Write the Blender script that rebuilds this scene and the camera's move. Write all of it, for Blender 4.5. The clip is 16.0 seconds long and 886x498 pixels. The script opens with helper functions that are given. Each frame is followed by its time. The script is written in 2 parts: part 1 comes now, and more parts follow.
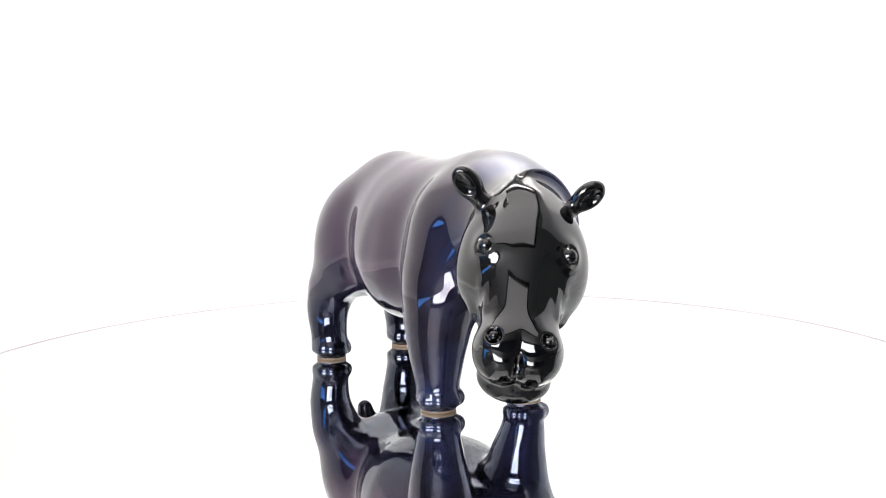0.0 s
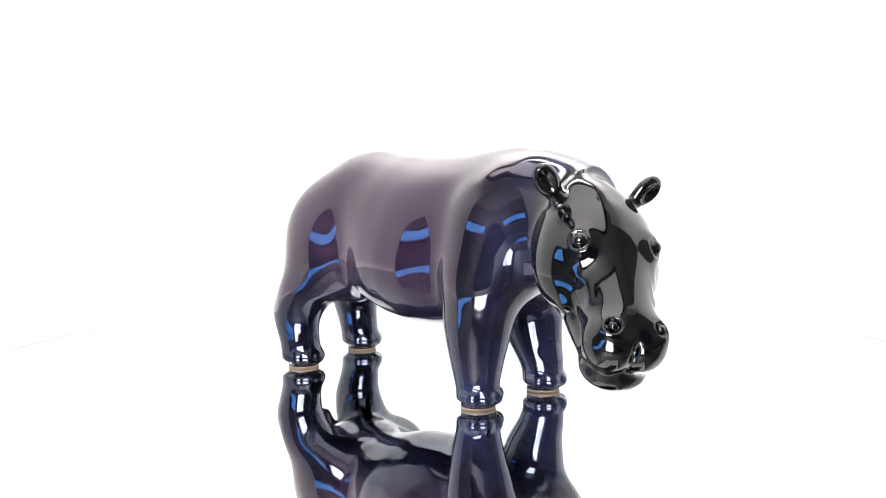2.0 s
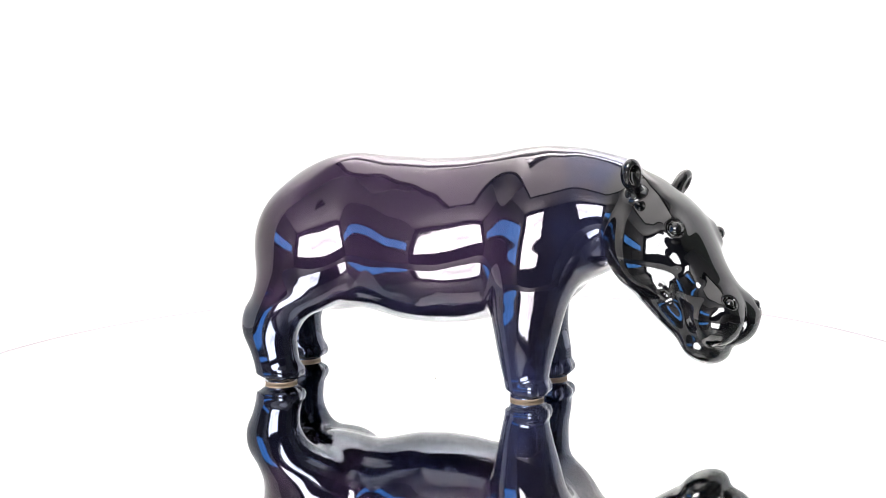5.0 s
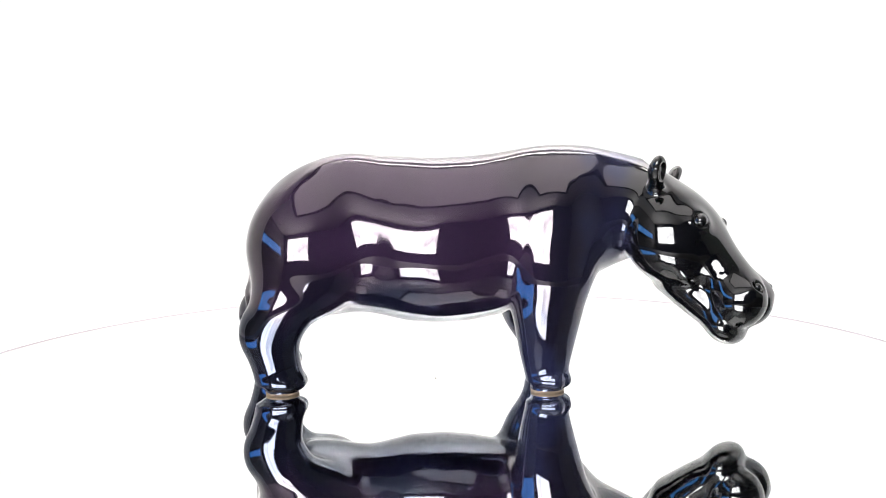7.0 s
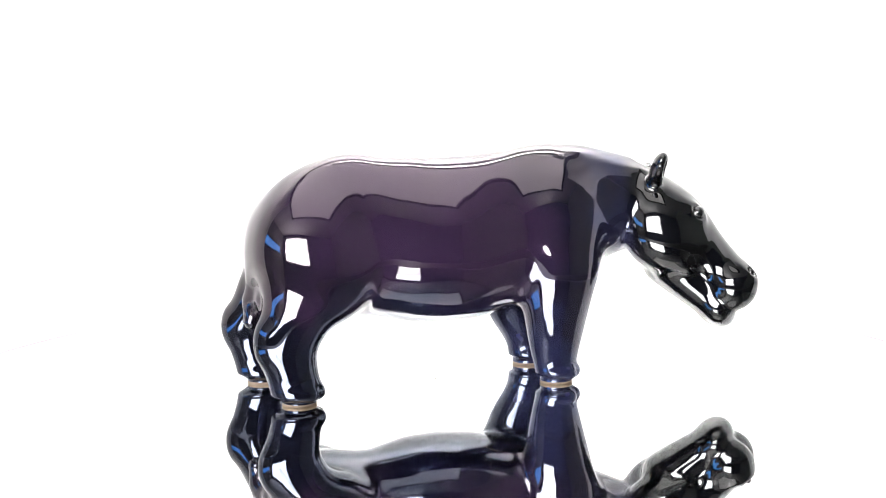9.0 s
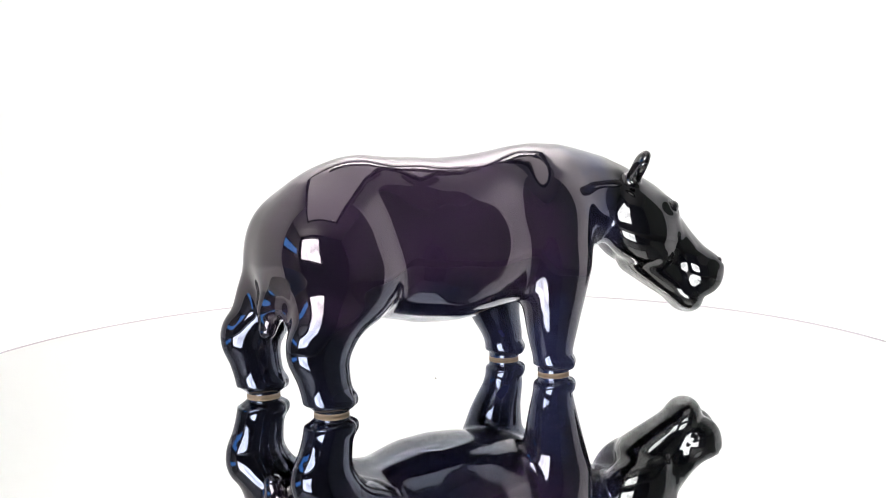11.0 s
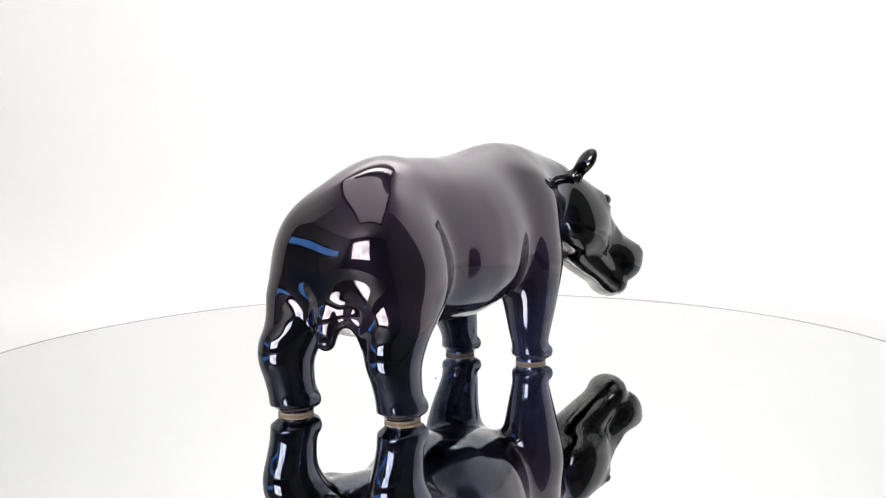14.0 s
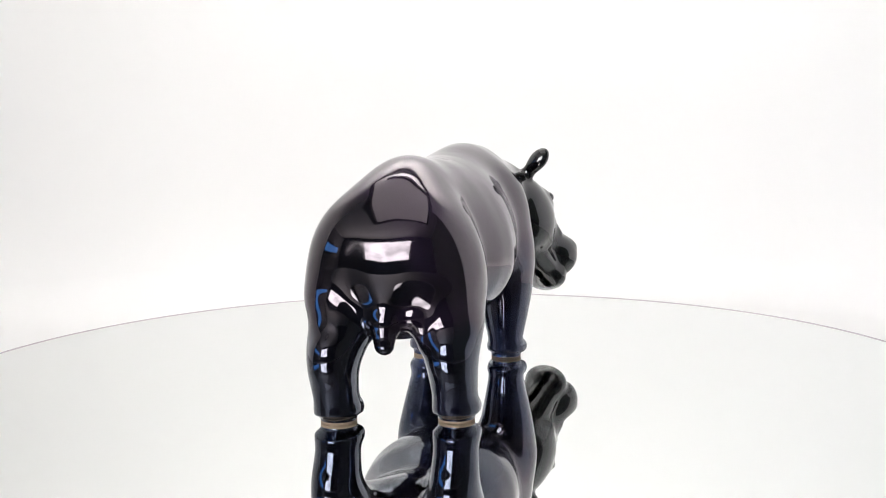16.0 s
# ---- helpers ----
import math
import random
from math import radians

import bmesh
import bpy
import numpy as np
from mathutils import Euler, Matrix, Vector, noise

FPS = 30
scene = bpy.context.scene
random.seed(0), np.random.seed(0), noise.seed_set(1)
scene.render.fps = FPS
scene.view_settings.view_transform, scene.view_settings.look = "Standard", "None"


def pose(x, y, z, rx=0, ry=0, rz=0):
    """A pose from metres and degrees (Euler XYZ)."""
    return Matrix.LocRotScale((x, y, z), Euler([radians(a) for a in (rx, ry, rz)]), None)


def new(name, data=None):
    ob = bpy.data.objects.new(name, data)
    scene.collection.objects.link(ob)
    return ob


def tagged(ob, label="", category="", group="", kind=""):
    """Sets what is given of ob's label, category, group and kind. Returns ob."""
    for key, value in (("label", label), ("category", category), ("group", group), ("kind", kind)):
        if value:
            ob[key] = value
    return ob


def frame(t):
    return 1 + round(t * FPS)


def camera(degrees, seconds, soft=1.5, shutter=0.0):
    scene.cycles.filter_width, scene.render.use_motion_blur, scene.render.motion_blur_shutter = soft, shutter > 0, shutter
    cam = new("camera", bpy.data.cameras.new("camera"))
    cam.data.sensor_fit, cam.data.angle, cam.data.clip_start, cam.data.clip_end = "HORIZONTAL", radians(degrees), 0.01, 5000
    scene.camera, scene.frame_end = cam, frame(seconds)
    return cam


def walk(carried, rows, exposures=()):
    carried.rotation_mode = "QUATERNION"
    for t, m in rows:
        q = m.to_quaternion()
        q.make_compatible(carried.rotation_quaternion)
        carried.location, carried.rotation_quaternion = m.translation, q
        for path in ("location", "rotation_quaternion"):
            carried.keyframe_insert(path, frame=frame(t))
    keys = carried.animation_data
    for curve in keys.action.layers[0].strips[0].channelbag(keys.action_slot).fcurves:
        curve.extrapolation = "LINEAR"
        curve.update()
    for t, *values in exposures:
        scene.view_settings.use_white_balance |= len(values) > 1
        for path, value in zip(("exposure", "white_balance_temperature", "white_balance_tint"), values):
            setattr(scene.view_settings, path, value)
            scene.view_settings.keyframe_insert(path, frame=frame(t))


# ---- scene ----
# A glazed hippopotamus figurine turns on a mirror disc in front of a white paper sweep.
CM = 0.01
cam = camera(43.81, 16.0, soft=1.0)
STAND = pose(0, -0.45, 0.1088, 90 - 6.906, 0, -0.513) @ pose(0, 0, 0, 0, 0, -1.015)
walk(cam, [(0.0, STAND), (16.0, STAND)],
     exposures=[(0.0, 0.12), (1.0, 0.25), (1.5, 0.4), (4.0, 0.46), (6.5, 0.12), (7.0, 0.18), (8.0, 0.42), (9.0, 0.58), (11.5, -0.1), (13.5, -0.22), (16.0, -0.33)])


def heading(t):
    """The figurine's heading at t seconds, in degrees."""
    return -64.82 + 8.667 * t + 0.002 * t * t


# ---------------------------------------------------------------- light
world = bpy.data.worlds.new("room_air")
world.use_nodes = True
world.node_tree.nodes["Background"].inputs[0].default_value = (0.9, 0.95, 1.0, 1)
world.node_tree.nodes["Background"].inputs[1].default_value = 0.3
scene.world = world


# ---------------------------------------------------------------- materials
def material(name, colour, rough=0.5, metal=0.0, ior=1.5, emit=None, vary=0.0, scale=20.0, bump=0.0, bump_scale=200.0):
    m = bpy.data.materials.new(name)
    m.use_nodes = True
    nodes, links = m.node_tree.nodes, m.node_tree.links
    b = nodes["Principled BSDF"]
    b.inputs["Base Color"].default_value = (*colour, 1)
    b.inputs["Roughness"].default_value = rough
    b.inputs["Metallic"].default_value = metal
    b.inputs["IOR"].default_value = ior
    if emit:
        b.inputs["Emission Color"].default_value = (*emit[:3], 1)
        b.inputs["Emission Strength"].default_value = emit[3]
    if vary or bump:
        co = nodes.new("ShaderNodeTexCoord")
    if vary:
        n = nodes.new("ShaderNodeTexNoise")
        n.inputs["Scale"].default_value = scale
        n.inputs["Detail"].default_value = 6
        links.new(co.outputs["Object"], n.inputs["Vector"])
        r = nodes.new("ShaderNodeMapRange")
        r.inputs["To Min"].default_value = 1 - vary
        r.inputs["To Max"].default_value = 1 + vary
        links.new(n.outputs["Fac"], r.inputs["Value"])
        mix = nodes.new("ShaderNodeVectorMath")
        mix.operation = "SCALE"
        mix.inputs[0].default_value = colour
        links.new(r.outputs["Result"], mix.inputs["Scale"])
        links.new(mix.outputs["Vector"], b.inputs["Base Color"])
    if bump:
        n = nodes.new("ShaderNodeTexNoise")
        n.inputs["Scale"].default_value = bump_scale
        n.inputs["Detail"].default_value = 5
        links.new(co.outputs["Object"], n.inputs["Vector"])
        u = nodes.new("ShaderNodeBump")
        u.inputs["Strength"].default_value = bump
        u.inputs["Distance"].default_value = 0.001
        links.new(n.outputs["Fac"], u.inputs["Height"])
        links.new(u.outputs["Normal"], b.inputs["Normal"])
    return m


def glaze_material():
    """Dark lustre glaze: purple on the trunk, bluer on neck and legs, nearly black on the head; some reflections
    painted in.
    """
    m = bpy.data.materials.new("lustre_glaze")
    m.use_nodes = True
    nodes, links = m.node_tree.nodes, m.node_tree.links
    b = nodes["Principled BSDF"]
    b.inputs["Roughness"].default_value = 0.05
    b.inputs["IOR"].default_value = 1.9
    co = nodes.new("ShaderNodeTexCoord")
    warp = nodes.new("ShaderNodeTexNoise")
    warp.inputs["Scale"].default_value = 28
    warp.inputs["Detail"].default_value = 4
    links.new(co.outputs["Object"], warp.inputs["Vector"])
    sep = nodes.new("ShaderNodeSeparateXYZ")
    links.new(co.outputs["Object"], sep.inputs[0])

    def math_node(op, a, c):
        n = nodes.new("ShaderNodeMath")
        n.operation = op
        for i, v in enumerate((a, c)):
            if isinstance(v, (int, float)):
                n.inputs[i].default_value = v
            else:
                links.new(v, n.inputs[i])
        return n.outputs[0]

    def ramp(value, lo, hi):
        n = nodes.new("ShaderNodeMapRange")
        n.interpolation_type = "SMOOTHSTEP"
        n.inputs["From Min"].default_value = lo
        n.inputs["From Max"].default_value = hi
        links.new(value, n.inputs["Value"])
        return n.outputs["Result"]

    def blend(fac, a, c):
        n = nodes.new("ShaderNodeMix")
        n.data_type = "RGBA"
        links.new(fac, n.inputs["Factor"])
        for s, v in ((n.inputs["A"], a), (n.inputs["B"], c)):
            if isinstance(v, tuple):
                s.default_value = (*v, 1)
            else:
                links.new(v, s)
        return n.outputs["Result"]

    off = math_node("MULTIPLY", math_node("SUBTRACT", warp.outputs["Fac"], 0.5), 0.09)
    x = math_node("ADD", sep.outputs["X"], off)
    z = math_node("ADD", sep.outputs["Z"], off)
    legs = ramp(z, 0.045, 0.025)
    neck = math_node("MULTIPLY", ramp(x, 0.058, 0.078), ramp(z, 0.035, 0.055))
    dot = nodes.new("ShaderNodeVectorMath")
    dot.operation = "DOT_PRODUCT"
    dot.inputs[1].default_value = (0.883, -0.469, 0.12)
    links.new(co.outputs["Object"], dot.inputs[0])
    ahead = dot.outputs["Value"]
    head = ramp(ahead, 0.0835, 0.0895)
    fore = ramp(x, 0.025, 0.045)
    c = blend(legs, (0.028, 0.0145, 0.037), (0.007, 0.007, 0.02))
    # rump and shoulders darkened: the dark table's reflection put into the colour
    rump = ramp(x, -0.035, -0.08)
    c = blend(rump, c, (0.003, 0.003, 0.004))
    c = blend(fore, c, (0.008, 0.007, 0.016))
    # blue of the mirror disc's reflection, painted onto the lower forelegs
    c = blend(math_node("MULTIPLY", fore, ramp(z, 0.037, 0.03)), c, (0.015, 0.016, 0.042))
    c = blend(neck, c, (0.017, 0.017, 0.04))
    c = blend(head, c, (0.0025, 0.0025, 0.003))
    cloud = nodes.new("ShaderNodeTexNoise")
    cloud.inputs["Scale"].default_value = 60
    cloud.inputs["Detail"].default_value = 5
    links.new(co.outputs["Object"], cloud.inputs["Vector"])
    sc = nodes.new("ShaderNodeVectorMath")
    sc.operation = "SCALE"
    links.new(c, sc.inputs[0])
    links.new(math_node("ADD", math_node("MULTIPLY", cloud.outputs["Fac"], 1.2), 0.4), sc.inputs["Scale"])
    links.new(sc.outputs["Vector"], b.inputs["Base Color"])
    t = blend(legs, (0.95, 0.84, 0.92), (0.68, 0.74, 1.0))
    t = blend(neck, t, (0.68, 0.72, 1.0))
    t = blend(head, t, (0.9, 0.9, 0.92))
    links.new(t, b.inputs["Specular Tint"])
    ripple = nodes.new("ShaderNodeTexNoise")
    ripple.inputs["Scale"].default_value = 45
    ripple.inputs["Detail"].default_value = 2
    links.new(co.outputs["Object"], ripple.inputs["Vector"])
    u = nodes.new("ShaderNodeBump")
    u.inputs["Strength"].default_value = 0.13
    u.inputs["Distance"].default_value = 0.002
    links.new(ripple.outputs["Fac"], u.inputs["Height"])
    links.new(u.outputs["Normal"], b.inputs["Normal"])
    return m


GLAZE = glaze_material()
CLAY = material("bare_clay", (0.3, 0.22, 0.15), 0.85, vary=0.25, scale=300, bump=0.3, bump_scale=900)
MIRROR = material("mirror_silver", (0.9, 0.92, 0.905), 0.012, metal=1.0)
RIM = material("mirror_edge", (0.62, 0.56, 0.6), 0.25, vary=0.15, scale=40)
PAPER = material("white_paper", (0.84, 0.835, 0.83), 0.8, vary=0.02, scale=4, bump=0.05, bump_scale=60)
TABLE = material("dark_table", (0.02, 0.019, 0.018), 0.5, vary=0.3, scale=15)
WALL = material("room_wall", (0.15, 0.145, 0.15), 0.8, vary=0.1, scale=3)
DIM = material("dusky_blue_wall", (0.16, 0.16, 0.2), 0.8, vary=0.15, scale=3)
SAGE = material("grey_wall", (0.165, 0.175, 0.155), 0.8, vary=0.1, scale=3)
PLASTER = material("ceiling_plaster", (0.42, 0.41, 0.4), 0.85, vary=0.05, scale=3)
FLOOR = material("room_floor", (0.06, 0.05, 0.045), 0.6, vary=0.2, scale=6)
DIFFUSER = material("lamp_diffuser", (0.9, 0.9, 0.9), 0.7, emit=(1.0, 0.955, 0.925, 0.9))
# glow of the added bar that brightens the paper
FILL_STRIP = material("fill_strip", (0.9, 0.9, 0.9), 0.6, emit=(1.0, 0.965, 0.935, 76.0))
PANE = material("daylit_pane", (0.8, 0.8, 0.8), 0.5, emit=(1.0, 0.99, 0.985, 15.0))
BLUE = material("blue_glow", (0.05, 0.1, 0.3), 0.5, emit=(0.1, 0.36, 0.9, 5.0))
FRAME = material("black_metal", (0.02, 0.02, 0.022), 0.4, vary=0.2, scale=30)
DUST = material("dust", (0.25, 0.22, 0.2), 0.9)


def uneven_glow(m, scale, low, high):
    """Lets a lit surface glow unevenly, as a view of sky and trees does."""
    nodes, links = m.node_tree.nodes, m.node_tree.links
    co = nodes.new("ShaderNodeTexCoord")
    n = nodes.new("ShaderNodeTexNoise")
    n.inputs["Scale"].default_value = scale
    n.inputs["Detail"].default_value = 3
    links.new(co.outputs["Object"], n.inputs["Vector"])
    r = nodes.new("ShaderNodeMapRange")
    r.inputs["From Min"].default_value, r.inputs["From Max"].default_value = 0.3, 0.7
    r.inputs["To Min"].default_value, r.inputs["To Max"].default_value = low, high
    links.new(n.outputs["Fac"], r.inputs["Value"])
    links.new(r.outputs["Result"], nodes["Principled BSDF"].inputs["Emission Strength"])


uneven_glow(PANE, 2.2, 7.0, 19.0)
uneven_glow(BLUE, 3.0, 2.2, 4.8)


# ---------------------------------------------------------------- mesh helpers
def link(name, bm, mat, parent=None, smooth=False):
    me = bpy.data.meshes.new(name)
    bm.to_mesh(me)
    bm.free()
    me.materials.append(mat)
    if smooth:
        me.polygons.foreach_set("use_smooth", [True] * len(me.polygons))
    ob = new(name, me)
    ob.parent = parent
    return ob


def part(name, bm, mat, parent, label=""):
    return tagged(link(name, bm, mat, parent), label)


def block(lo, hi, bevel=0.0):
    bm = bmesh.new()
    bmesh.ops.create_cube(bm, size=1)
    for v in bm.verts:
        v.co = [lo[i] + (v.co[i] + 0.5) * (hi[i] - lo[i]) for i in range(3)]
    if bevel:
        bmesh.ops.bevel(bm, geom=bm.edges[:], offset=bevel, segments=2, profile=0.5, affect="EDGES")
    return bm


def lathe(profile, steps=96):
    """A turned solid from (radius, height) pairs."""
    bm = bmesh.new()
    rings = []
    for r, z in profile:
        if r == 0:
            rings.append([bm.verts.new((0, 0, z))])
        else:
            rings.append([bm.verts.new((r * math.cos(2 * math.pi * i / steps), r * math.sin(2 * math.pi * i / steps), z)) for i in range(steps)])
    for a, b in zip(rings, rings[1:]):
        for i in range(steps):
            j = (i + 1) % steps
            ring = [a[i % len(a)], a[j % len(a)], b[j % len(b)], b[i % len(b)]]
            bm.faces.new(list(dict.fromkeys(ring)))
    bmesh.ops.recalc_face_normals(bm, faces=bm.faces[:])
    return bm


# ---------------------------------------------------------------- the room
def room():
    x0, x1, y0, y1, z0, z1 = -2.25, 1.5, -2.4, 1.6, -0.82, 1.83
    t = 0.1
    for name, lo, hi, mat in (
            ("wall_west", (x0 - t, y0, z0), (x0, y1, z1), WALL), ("wall_east", (x1, y0, z0), (x1 + t, y1, z1), SAGE),
            ("wall_north", (x0 - t, y1, z0), (x1 + t, y1 + t, z1), WALL),
            ("floor", (x0 - t, y0 - t, z0 - t), (x1 + t, y1 + t, z0), FLOOR), ("ceiling", (x0 - t, y0 - t, z1), (x1 + t, y1 + t, z1 + t), PLASTER)):
        tagged(link(name, block(lo, hi), mat), kind="structure")
    # the wall behind the camera, with a window opening through it
    wx0, wx1, wz0, wz1 = -1.95, -0.2, 0.34, 1.6
    bm = bmesh.new()
    for lo, hi in (((x0 - t, y0 - t, z0), (wx0, y0, z1)), ((wx1, y0 - t, z0), (x1 + t, y0, z1)),
                   ((wx0, y0 - t, z0), (wx1, y0, wz0)), ((wx0, y0 - t, wz1), (wx1, y0, z1))):
        b = block(lo, hi)
        me = bpy.data.meshes.new("piece")
        b.to_mesh(me)
        b.free()
        bm.from_mesh(me)
        bpy.data.meshes.remove(me)
    tagged(link("wall_south", bm, DIM), kind="structure")
    win = tagged(new("window_1"), "daylit window with a dark frame behind the camera", "window", kind="structure")
    part("pane", block((wx0 + 0.03, y0 - 0.06, wz0 + 0.03), (wx1 - 0.03, y0 - 0.05, wz1 - 0.03)), PANE, win)
    for lo, hi in (((wx0, y0 - 0.08, wz0), (wx0 + 0.03, y0 - 0.02, wz1)), ((wx1 - 0.03, y0 - 0.08, wz0), (wx1, y0 - 0.02, wz1)),
                   ((wx0 + 0.03, y0 - 0.08, wz0), (wx1 - 0.03, y0 - 0.02, wz0 + 0.03)), ((wx0 + 0.03, y0 - 0.08, wz1 - 0.03), (wx1 - 0.03, y0 - 0.02, wz1))):
        part("frame", block(lo, hi, 0.004), FRAME, win)


def table():
    top = tagged(new("table"), "dark table under the turntable and paper sweep", "table")
    part("tabletop", block((-0.75, -0.8, -0.085), (0.75, 0.75, -0.055), 0.004), TABLE, top)
    for x in (-0.7, 0.7):
        for y in (-0.75, 0.7):
            part("leg", block((x - 0.03, y - 0.03, -0.82), (x + 0.03, y + 0.03, -0.085), 0.003), TABLE, top)


def paper_sweep():
    """A white sheet, curved round the back of the disc and rising from the table."""
    bm = bmesh.new()
    cols = 64
    prof = [(0.245, -0.053), (0.5, -0.052), (0.535, -0.044), (0.55, -0.02), (0.553, 0.03), (0.555, 0.1), (0.557, 0.4), (0.56, 1.1)]
    grid = []
    for i in range(cols + 1):
        a = math.radians(-8 + 196 * i / cols)
        grid.append([bm.verts.new((r * math.cos(a), r * math.sin(a), z)) for r, z in prof])
    for i in range(cols):
        for j in range(len(prof) - 1):
            bm.faces.new((grid[i][j], grid[i + 1][j], grid[i + 1][j + 1], grid[i][j + 1]))
    ob = link("paper_backdrop", bm, PAPER, smooth=True)
    mod = ob.modifiers.new("thickness", "SOLIDIFY")
    mod.thickness = 0.0015
    tagged(ob, "white paper sweep curved behind the turntable", "backdrop", kind="structure")


def lamps():
    box = tagged(new("overhead_softbox"), "white softbox with black rails hung over the turntable", "softbox")
    part("diffuser", block((-0.36, -0.5, 0.83), (0.31, 0.42, 0.835)), DIFFUSER, box)
    part("housing", block((-0.39, -0.53, 0.836), (0.34, 0.45, 0.89), 0.01), FRAME, box)
    for lo, hi in (((-0.39, -0.53, 0.8), (-0.36, 0.45, 0.835)), ((0.31, -0.53, 0.8), (0.34, 0.45, 0.835)), ((-0.359, -0.53, 0.8), (0.309, -0.5, 0.835)), ((-0.359, 0.42, 0.8), (0.309, 0.45, 0.835))):
        part("rail", block(lo, hi, 0.003), FRAME, box, "black rail round the diffuser")
    # an unseen bar added only to brighten and grade the paper sweep
    bar = tagged(new("added_paper_fill"), "added unseen black light bar that brightens the paper backdrop", "light bar")
    bar.matrix_world = pose(0.06, 0.28, 0.76, 0, 0, 0)
    part("fill_strip", block((-0.2, 0.0205, -0.03), (0.2, 0.024, 0.03)), FILL_STRIP, bar)
    part("housing", block((-0.22, -0.02, -0.04), (0.22, 0.02, 0.04), 0.004), FRAME, bar)
    for x in (-0.16, 0.16):
        part("bracket", block((x - 0.008, -0.012, 0.041), (x + 0.008, 0.012, 0.07), 0.002), FRAME, bar)
    sign = tagged(new("blue_light_panel"), "blue glowing panel at the side of the room", "light panel")
    part("screen", block((-1.9, -1.7, 0.46), (-1.89, -0.2, 0.74)), BLUE, sign)
    part("casing", block((-1.94, -1.73, 0.39), (-1.901, -0.17, 0.81), 0.005), FRAME, sign)
    part("pole", block((-1.93, -0.82, -0.82), (-1.905, -0.78, 0.39), 0.004), FRAME, sign)


# ---------------------------------------------------------------- turntable
def turntable():
    base = tagged(new("turntable"), "round mirror-topped turntable on the table", "turntable")
    R = 0.2188
    part("mirror", lathe([(0, 0), (R - 0.0014, 0), (R - 0.0014, -0.0015), (0, -0.0015)], 256), MIRROR, base, "round glass mirror plate")
    part("edge", lathe([(0, -0.0016), (R - 0.0013, -0.0016), (R - 0.0013, 0.0002), (R - 0.0003, 0.0002), (R, -0.0002), (R, -0.006), (R - 0.001, -0.007), (0, -0.007)], 256), RIM, base, "thin dull violet-grey edge")
    part("drum", lathe([(0, -0.0071), (0.15, -0.0071), (0.155, -0.012), (0.155, -0.05), (0.15, -0.0545), (0, -0.0545)], 96), FRAME, base)
    part("centre_speck", lathe([(0, 0.0004), (0.0003, 0.0003), (0.0004, 0.00002), (0, 0.00002)], 10), DUST, base, "tiny dark speck at the centre")
    return base


# ---------------------------------------------------------------- the figurine
# Built as a blended solid in centimetres: x ahead, y to its left, z up, the turning axis at the origin.
def unit(v):
    v = np.asarray(v, float)
    return v / np.linalg.norm(v)


def ellipsoid(p, c, r, rot=None):
    q = p - np.asarray(c, np.float32)
    if rot is not None:
        q = q @ np.asarray(rot, np.float32)
    r = np.asarray(r, np.float32)
    k0 = np.sqrt(((q / r) ** 2).sum(1))
    k1 = np.sqrt(((q / (r * r)) ** 2).sum(1)) + 1e-6
    return k0 * (k0 - 1) / k1


def limb(p, a, b, ra, rb):
    """A rounded cone from a to b."""
    a, b = np.asarray(a, np.float32), np.asarray(b, np.float32)
    d = b - a
    t = np.clip(((p - a) @ d) / (d @ d), 0, 1)
    t = t * t * (3 - 2 * t) * 0.35 + t * 0.65
    q = p - a - t[:, None] * d
    return np.sqrt((q * q).sum(1)) - (ra + (rb - ra) * t)


def column(p, rows, long=1.0):
    """An upright limb: rows of z, x, y, radius; long stretches it along x."""
    rows = np.asarray(rows, float)
    zs = np.linspace(rows[0, 0], rows[-1, 0], 400)
    n = 75
    w = np.hanning(n + 2)[1:-1]
    smooth = lambda v: np.convolve(np.pad(v, n // 2, mode="reflect", reflect_type="odd"), w / w.sum(), "valid")
    z = np.clip(p[:, 2], zs[0], zs[-1])
    cx, cy, r = (np.interp(z, zs, smooth(np.interp(zs, rows[:, 0], rows[:, c]))).astype(np.float32) for c in (1, 2, 3))
    d = (np.sqrt(((p[:, 0] - cx) / long) ** 2 + (p[:, 1] - cy) ** 2) - r) * 0.9
    return np.maximum(d, np.maximum(zs[0] - p[:, 2], p[:, 2] - zs[-1])).astype(np.float32)


def join(a, b, k):
    h = np.maximum(k - np.abs(a - b), 0) / k
    return np.minimum(a, b) - h * h * h * k / 6


def cut(a, b, k):
    return -join(-a, b, k)


def loft(p, rows):
    """A trunk along x: rows of x, top, bottom, half width."""
    rows = np.asarray(rows, np.float32)
    xs = np.linspace(rows[0, 0], rows[-1, 0], 400)
    vals = []
    for c in (1, 2, 3):
        v = np.interp(xs, rows[:, 0], rows[:, c])
        n = 35
        w = np.hanning(n + 2)[1:-1]
        vals.append(np.convolve(np.pad(v, n // 2, mode="reflect", reflect_type="odd"), w / w.sum(), "valid"))
    x = np.clip(p[:, 0], xs[0], xs[-1])
    top, low, wid = (np.interp(x, xs, v).astype(np.float32) for v in vals)
    hz = (top - low) / 2
    ez = (p[:, 2] - (top + low) / 2) / hz
    ey = p[:, 1] / (wid * (1.03 - 0.17 * np.clip(ez + 0.15, -1, 1)))
    k0 = (np.abs(ey) ** 2.05 + np.abs(ez) ** 2.05 + 1e-9) ** (1 / 2.05)
    f = (k0 - 1) * np.minimum(wid, hz)
    over = np.maximum(np.maximum(xs[0] - p[:, 0], p[:, 0] - xs[-1]), 0)
    return np.where(over > 0, np.sqrt(np.maximum(f, 0) ** 2 + over ** 2), f)


HEAD_AT = np.array([8.83, -0.91, 0.0])
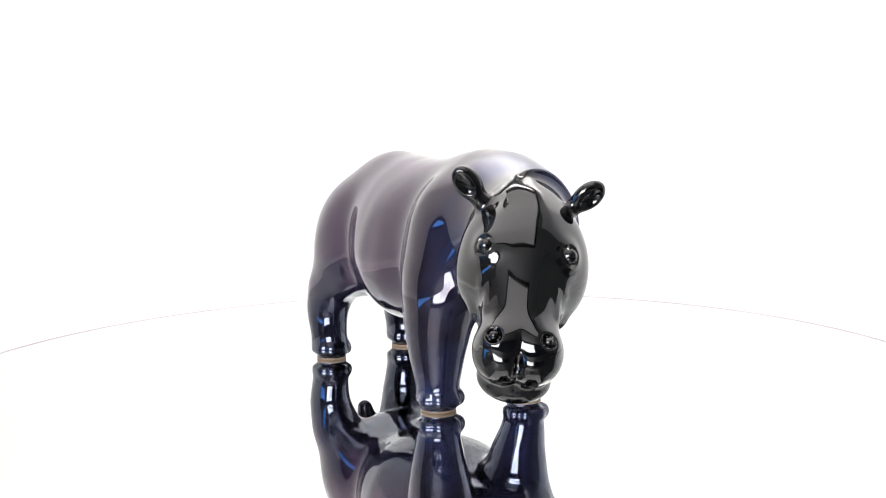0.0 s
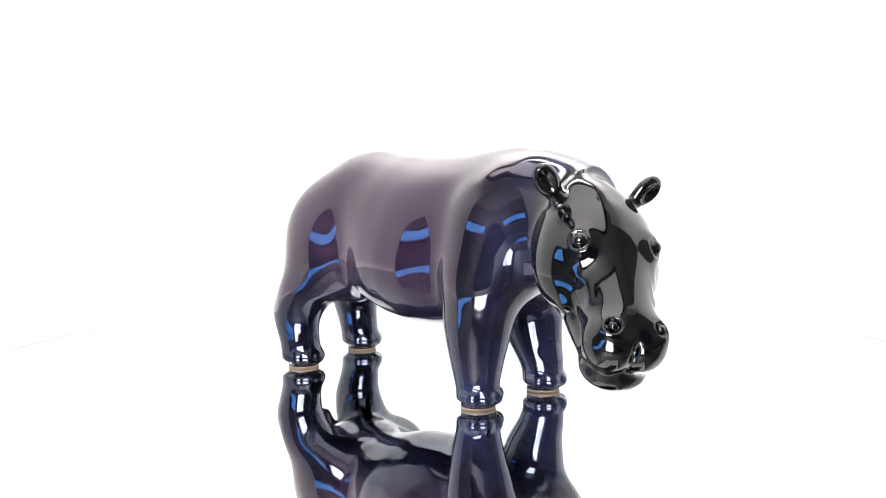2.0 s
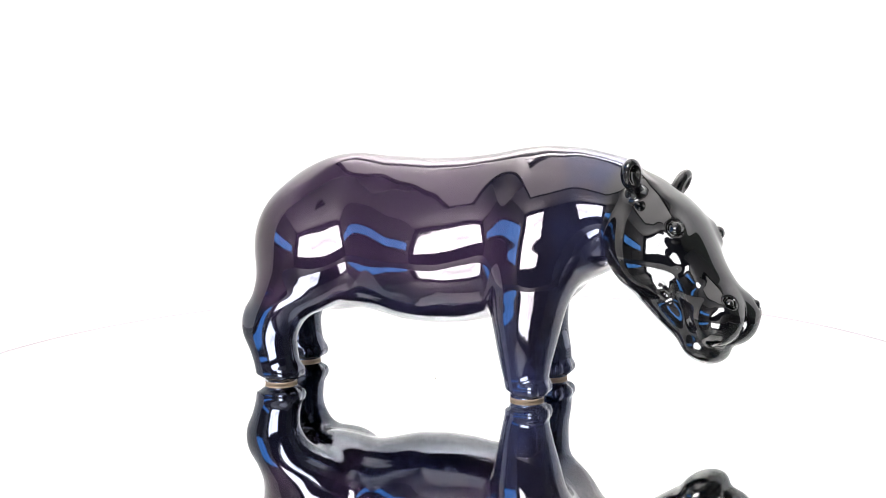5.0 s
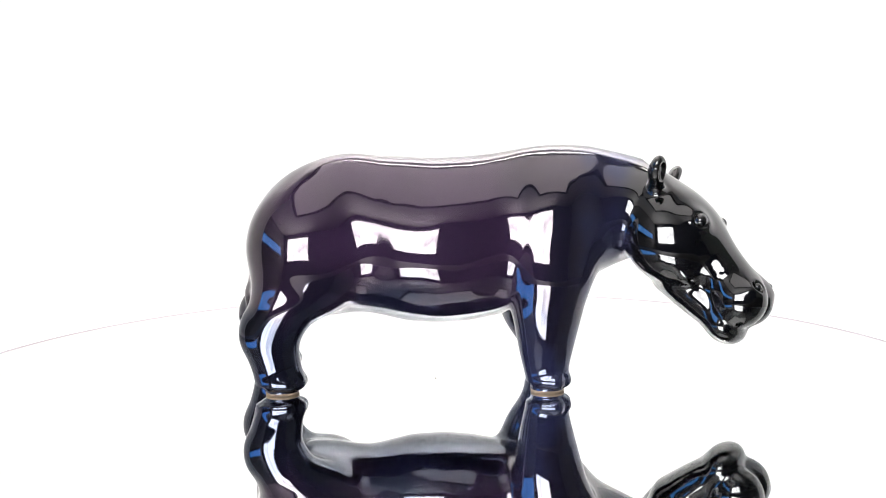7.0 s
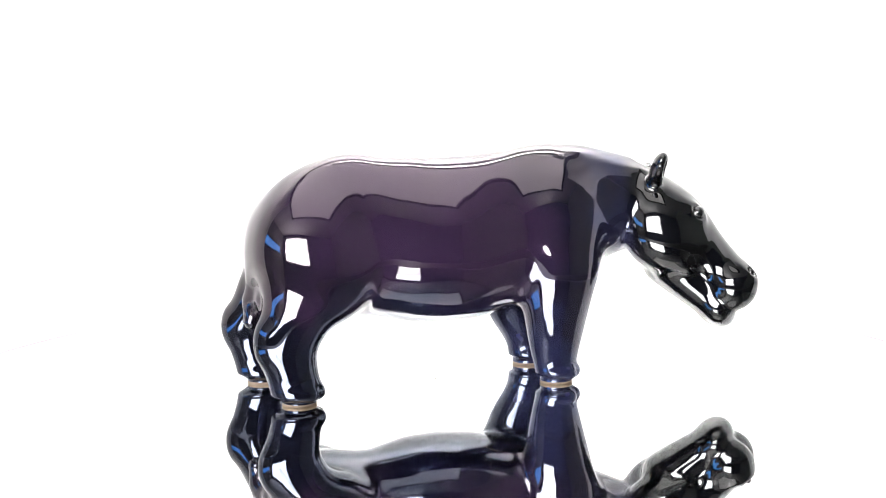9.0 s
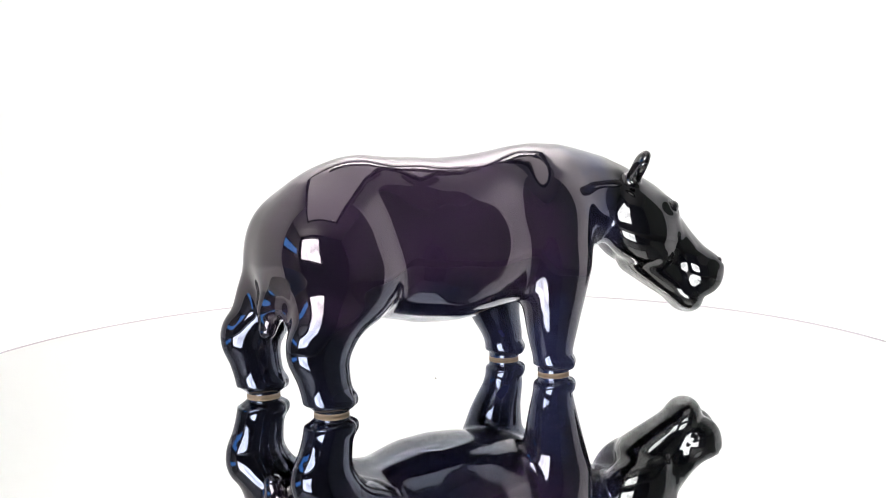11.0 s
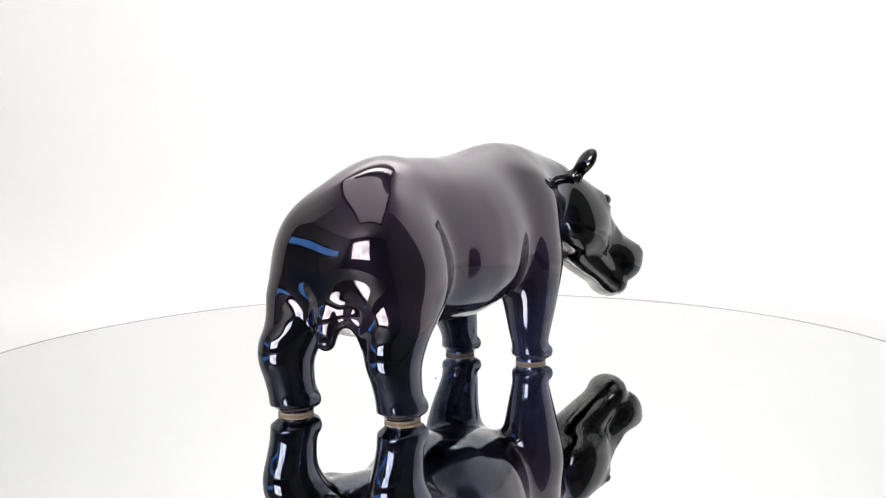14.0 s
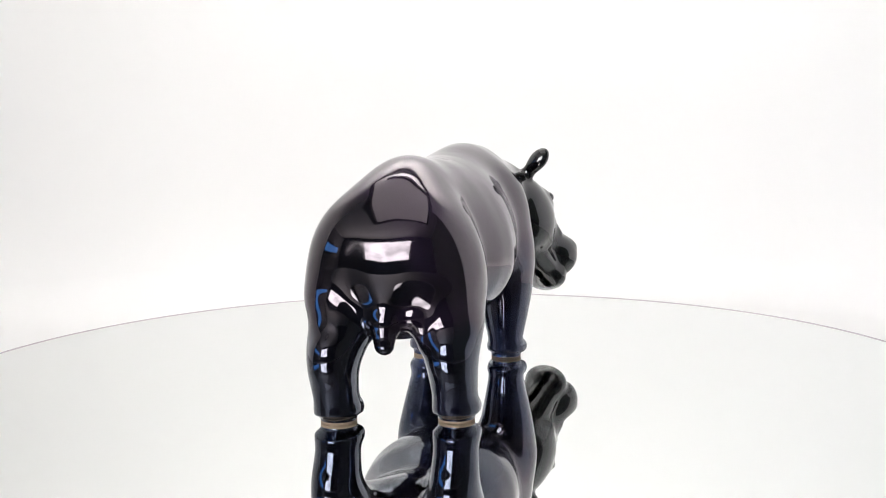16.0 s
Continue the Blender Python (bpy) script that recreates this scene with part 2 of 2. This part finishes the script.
HEAD_TURN, HEAD_ROLL = -26.7, 8.0


def head_space(p):
    """Points in the head's own frame: a ahead, b left, z up."""
    c, s = math.cos(math.radians(HEAD_TURN)), math.sin(math.radians(HEAD_TURN))
    q = p - HEAD_AT.astype(np.float32)
    a, b, z = q[:, 0] * c + q[:, 1] * s, -q[:, 0] * s + q[:, 1] * c, q[:, 2] - 6.0
    c, s = math.cos(math.radians(HEAD_ROLL)), math.sin(math.radians(HEAD_ROLL))
    return np.stack([a, b * c - z * s, b * s + z * c + 6.0], 1).astype(np.float32)


FACE = unit((4.5, 0, -3.7))
FACE_ROT = np.stack([FACE, (0, 1, 0), np.cross(FACE, (0, 1, 0))], 1)


def head_shape(q):
    m = q.copy()
    m[:, 1] = np.abs(m[:, 1])
    upper = ellipsoid(q, (0.75, 0, 6.48), (2.3, 2.0, 1.55), FACE_ROT)
    upper = join(upper, ellipsoid(m, (0.75, 0.95, 5.65), (1.7, 1.2, 1.35), FACE_ROT), 0.8)
    s = q * np.array((1, 0.86, 1), np.float32)
    upper = join(upper, limb(s, (1.5, 0, 6.0), (3.45, 0, 4.0), 1.15, 1.02), 1.0)
    upper = join(upper, ellipsoid(m, (3.78, 0.48, 3.62), (0.92, 0.9, 1.0), FACE_ROT), 0.6)
    brow = ellipsoid(m, (1.98, 1.1, 6.52), (0.7, 0.54, 0.5), FACE_ROT)
    upper = join(upper, brow, 0.4)
    ball = ellipsoid(m, (2.3, 1.32, 6.6), (0.26, 0.26, 0.26))
    upper = cut(upper, ellipsoid(m, (2.4, 1.42, 6.66), (0.35, 0.32, 0.35)), 0.12)
    upper = join(upper, ball, 0.06)
    upper = join(upper, ellipsoid(m, (4.24, 0.74, 4.02), (0.45, 0.44, 0.36), FACE_ROT), 0.3)
    upper = cut(upper, ellipsoid(m, (4.5, 0.84, 4.28), (0.27, 0.25, 0.26)), 0.1)
    upper = join(upper, ellipsoid(m, (4.42, 0.82, 4.22), (0.17, 0.16, 0.16)), 0.04)
    for a, c, w in (((2.3, 1.1, 5.9), (2.55, 1.2, 5.4), 0.2), ((2.75, 0.95, 5.4), (3.2, 1.02, 4.8), 0.16)):
        upper = join(upper, limb(m, a, c, w, w * 0.8), 0.3)
    upper = cut(upper, ellipsoid(q, (4.75, 0, 3.35), (0.35, 0.1, 0.4)), 0.25)
    jaw = limb(q * np.array((1, 0.72, 1), np.float32), (1.0, 0, 4.6), (3.05, 0, 2.85), 0.95, 0.72)
    jaw = join(jaw, ellipsoid(q, (3.1, 0.06, 2.66), (0.8, 1.12, 0.62), FACE_ROT), 0.5)
    f = join(upper, jaw, 0.4)
    f = join(f, ellipsoid(m, (1.75, 1.25, 4.55), (0.42, 0.3, 0.28), FACE_ROT), 0.5)
    f = cut(f, ellipsoid(m, (2.6, 1.35, 3.9), (1.1, 0.12, 0.08), FACE_ROT), 0.14)
    tip, base = np.array((0.5, 2.4, 8.8)), np.array((0.3, 1.5, 7.9))
    up = unit(tip - base)
    side = unit(np.cross(up, (0.8, 0.55, 0.15)))
    rot = np.stack([np.cross(side, up), side, up], 1)
    m[:, 0] += 0.17 * q[:, 1]
    m[:, 1] = np.abs(q[:, 1] + 0.1)
    ear = ellipsoid(m, (tip + base) / 2 + up * 0.12, (0.33, 0.46, 0.64), rot)
    ear = join(ear, limb(m, base - up * 0.25, base + up * 0.3, 0.34, 0.26), 0.3)
    ear = cut(ear, ellipsoid(m, (tip + base) / 2 + up * 0.17 + rot[:, 0] * 0.3, (0.2, 0.27, 0.44), rot), 0.1)
    return join(f, ear, 0.3)


def toes(p, at, turn, spread, reach):
    f = None
    for a in (-62, -22, 22, 62):
        w = math.radians(turn + a)
        t = ellipsoid(p, (at[0] + reach * math.cos(w), at[1] + spread * math.sin(w), 0.5), (0.3, 0.27, 0.3))
        f = t if f is None else np.minimum(f, t)
    return f


def shape(p):
    p = p.astype(np.float32)
    f = loft(p, TRUNK)
    f = join(f, ellipsoid(p, (-4.25, 0, 6.1), (2.75, 2.3, 3.05)), 1.3)
    f = join(f, ellipsoid(p, (-5.2, 0, 5.45), (2.42, 2.3, 2.6)), 1.6)
    for sy, hx, hy in ((-1, -5.85, -2.42), (1, -6.86, 1.7)):
        # haunch, thigh, hock, foot
        dx = hx + 5.85
        f = join(f, ellipsoid(p, (-5.02 + dx * 0.3, sy * 1.7, 5.5), (2.15, 1.5, 2.55), np.array(Euler((radians(sy * 14), radians(-20), 0)).to_matrix())), 1.3)
        leg = column(p, ((0.45, -6.05 + dx, hy, 0.74), (1.2, -6.2 + dx, hy, 0.8), (2.0, -6.38 + dx, hy, 0.88), (2.8, -6.12 + dx, hy * 0.95, 1.06), (3.6, -5.58 + dx * 0.9, hy * 0.88, 1.28),
                         (4.5, -5.3 + dx * 0.7, sy * 1.78, 1.35), (5.4, -5.0 + dx * 0.6, sy * 1.65, 1.2), (6.4, -4.9 + dx * 0.4, sy * 1.3, 0.9), (7.2, -4.8 + dx * 0.3, sy * 1.0, 0.5)), 1.28)
        leg = join(leg, ellipsoid(p, (-7.05 + dx, hy, 2.5), (0.44, 0.46, 0.75)), 0.6)
        leg = join(leg, ellipsoid(p, (-5.95 + dx, hy, 0.5), (0.88, 0.8, 0.5)), 0.5)
        leg = join(leg, toes(p, (-5.9 + dx, hy), 0, 0.62, 0.66), 0.2)
        f = join(f, leg, 0.7)
    for sy, fy in ((-1, -2.05), (1, 1.6)):
        f = join(f, ellipsoid(p, (4.85, sy * 1.46, 6.0), (1.8, 1.62, 2.6)), 1.2)
        back = 0.65 if sy > 0 else -0.08
        leg = column(p, ((0.45, 4.55, fy, 0.7), (1.0, 4.52, fy, 0.8), (2.0, 4.48 - back * 0.6, fy, 1.0), (3.2, 4.52 - back, fy * 0.99, 1.24), (4.5, 4.68 - back, fy * 0.97, 1.4), (5.4, 4.75, fy * 0.92, 1.36), (6.4, 4.8, fy * 0.8, 1.1), (7.4, 4.9, fy * 0.6, 0.6)), 1.14)
        leg = join(leg, ellipsoid(p, (4.62, fy, 0.5), (0.8, 0.84, 0.42)), 0.35)
        leg = join(leg, toes(p, (4.58, fy), 0, 0.7, 0.66), 0.2)
        f = join(f, leg, 0.7)
    # the seat below the rump, and the tail
    f = join(f, ellipsoid(p, (-5.4, -0.2, 4.85), (1.65, 1.7, 1.15)), 1.4)
    for y, z in ((-1.15, 4.0), (0.75, 4.2)):
        f = join(f, limb(p, (-7.4, -0.24, 3.75), (-7.0, y, z - 0.15), 0.2, 0.22), 0.7)
        f = join(f, limb(p, (-7.0, y, z - 0.15), (-6.8, y * 1.4, z - 1.0), 0.22, 0.2), 0.7)
    f = join(f, limb(p, (-7.1, -0.22, 4.4), (-7.5, -0.26, 2.95), 0.42, 0.34), 0.8)
    # neck and head
    f = join(f, limb(p, (6.3, -0.1, 7.1), (8.55, -0.74, 6.98), 2.05, 1.7), 1.2)
    f = join(f, head_shape(head_space(p)), 0.35)
    # hand-modelled unevenness
    f = f + 0.012 * np.sin(1.5 * p[:, 0] + 1.1 * p[:, 2] + 0.5) * np.sin(1.3 * p[:, 1] - 1.2 * p[:, 2] + 1.0) + 0.005 * np.sin(2.6 * p[:, 0] - 1.9 * p[:, 2] + 0.8 * p[:, 1])
    # flat soles, with a smaller bare pad under each
    f = np.maximum(f, 0.11 - p[:, 2])
    for x, y in ((-5.95, -2.42), (-6.96, 1.7), (4.57, -2.05), (4.55, 1.6)):
        d = np.maximum(np.sqrt((p[:, 0] - x) ** 2 + (p[:, 1] - y) ** 2) - 0.66, np.abs(p[:, 2] - 0.15) - 0.15)
        f = join(f, d, 0.05)
    return f


TRUNK = [(-5.9, 7.3, 5.2, 1.2), (-5.1, 8.25, 4.4, 1.75), (-4.2, 9.0, 3.6, 2.1), (-3.3, 9.32, 3.15, 2.35), (-2.5, 9.34, 2.85, 2.65), (-1.1, 9.25, 2.54, 3.05), (0.2, 9.18, 2.45, 3.25),
         (1.5, 9.22, 2.54, 3.15), (2.8, 9.38, 2.78, 2.85), (3.8, 9.53, 3.05, 2.65), (5.0, 9.66, 3.6, 2.55), (6.2, 9.52, 4.2, 2.35), (7.4, 9.25, 4.9, 1.9), (8.4, 8.95, 5.5, 1.6)]


def skin(field, lo, hi, step):
    """Vertices and quads on the zero level of the field (surface nets), looking closely only near the surface."""
    lo = np.asarray(lo, float)
    n = np.ceil((np.asarray(hi) - lo) / step / 4).astype(int) * 4 + 1
    coarse = np.stack(np.meshgrid(*[lo[i] + step * 4 * (np.arange((n[i] - 1) // 4) + 0.5) for i in range(3)], indexing="ij"), -1)
    near = np.abs(field(coarse.reshape(-1, 3))).reshape(coarse.shape[:3]) < step * 4 * 1.6
    fine = np.zeros(n, bool)
    for i in range(5):
        for j in range(5):
            for k in range(5):
                b = np.argwhere(near) * 4 + (i, j, k)
                fine[b[:, 0], b[:, 1], b[:, 2]] = True
    idx = np.argwhere(fine)
    val = np.full(n, 9.0, np.float32)
    val[tuple(idx.T)] = np.concatenate([field(lo + step * c) for c in np.array_split(idx, max(1, len(idx) // 400000))])
    inside = val < 0
    m = n - 1
    edge_sum = np.zeros((*m, 3), np.float32)
    count = np.zeros(m, np.float32)
    corner = [(i, j, k) for i in (0, 1) for j in (0, 1) for k in (0, 1)]
    sl = lambda o: tuple(slice(o[i], o[i] + m[i]) for i in range(3))
    solid = fine[:-1, :-1, :-1].copy()
    for o in corner:
        solid &= fine[sl(o)]
    for a in corner:
        for ax in range(3):
            if a[ax]:
                continue
            b = tuple(a[i] + (i == ax) for i in range(3))
            va, vb = val[sl(a)], val[sl(b)]
            cross = ((va < 0) != (vb < 0)) & solid
            t = np.where(cross, va / np.where(cross, va - vb, 1), 0)
            for i in range(3):
                edge_sum[..., i] += cross * (a[i] + (t if i == ax else 0))
            count += cross
    cells = np.argwhere(count > 0)
    number = np.full(m, -1, np.int64)
    number[tuple(cells.T)] = np.arange(len(cells))
    verts = lo + step * (cells + edge_sum[tuple(cells.T)] / count[tuple(cells.T)][:, None])
    quads = []
    for ax in range(3):
        u, w = (ax + 1) % 3, (ax + 2) % 3
        s0 = [slice(1, -1)] * 3
        s0[ax] = slice(0, -1)
        s1 = list(s0)
        s1[ax] = slice(1, None)
        a, b = inside[tuple(s0)], inside[tuple(s1)]
        for flip in (False, True):
            e = np.argwhere((a & ~b) if not flip else (~a & b))
            if not len(e):
                continue
            e = e + np.array([0 if i == ax else 1 for i in range(3)])
            ring = []
            for du, dw in ((-1, -1), (0, -1), (0, 0), (-1, 0)):
                c = e.copy()
                c[:, u] += du
                c[:, w] += dw
                ring.append(number[tuple(c.T)])
            ring = np.stack(ring if not flip else ring[::-1], 1)
            quads.append(ring[(ring >= 0).all(1)])
    quads = np.concatenate(quads)
    # draw the vertices onto the true surface
    for _ in range(2):
        e = step * 0.35
        g = np.stack([(field(verts + e * d) - field(verts - e * d)) / (2 * e) for d in np.eye(3)], 1)
        f = field(verts)
        verts = verts - np.clip(f / np.maximum((g * g).sum(1), 0.2), -step, step)[:, None] * g * 0.8
    return verts, quads


def figurine():
    verts, quads = skin(shape, (-10.2, -5.4, -0.14), (15.2, 5.4, 10.4), STEP)
    verts[:, 2] = np.maximum(verts[:, 2], 0.005)
    verts[np.abs(verts[:, 2] - 0.11) < 0.03, 2] = 0.11
    me = bpy.data.meshes.new("hippo_figurine")
    me.from_pydata((verts * CM).tolist(), [], quads.tolist())
    me.materials.append(GLAZE)
    me.materials.append(CLAY)
    me.polygons.foreach_set("use_smooth", [True] * len(quads))
    low = verts[quads][:, :, 2].mean(1) < 0.107
    me.polygons.foreach_set("material_index", low.astype(int).tolist())
    me.update()
    return tagged(new("hippo_figurine", me), "glossy dark purple glazed hippopotamus figurine standing on mirror", "figurine")


STEP = 0.07
room()
table()
paper_sweep()
lamps()
disc = turntable()
hippo = figurine()


def motions():
    rows = [(t / 2, pose(0, 0, 0, 0, 0, heading(t / 2))) for t in range(33)]
    ends = [(0.1, pose(0, 0, 0, 0, 0, heading(0.1))), (15.9, pose(0, 0, 0, 0, 0, heading(15.9)))]
    rows = sorted(rows + ends, key=lambda r: r[0])
    walk(disc, rows)
    walk(hippo, rows)


motions()
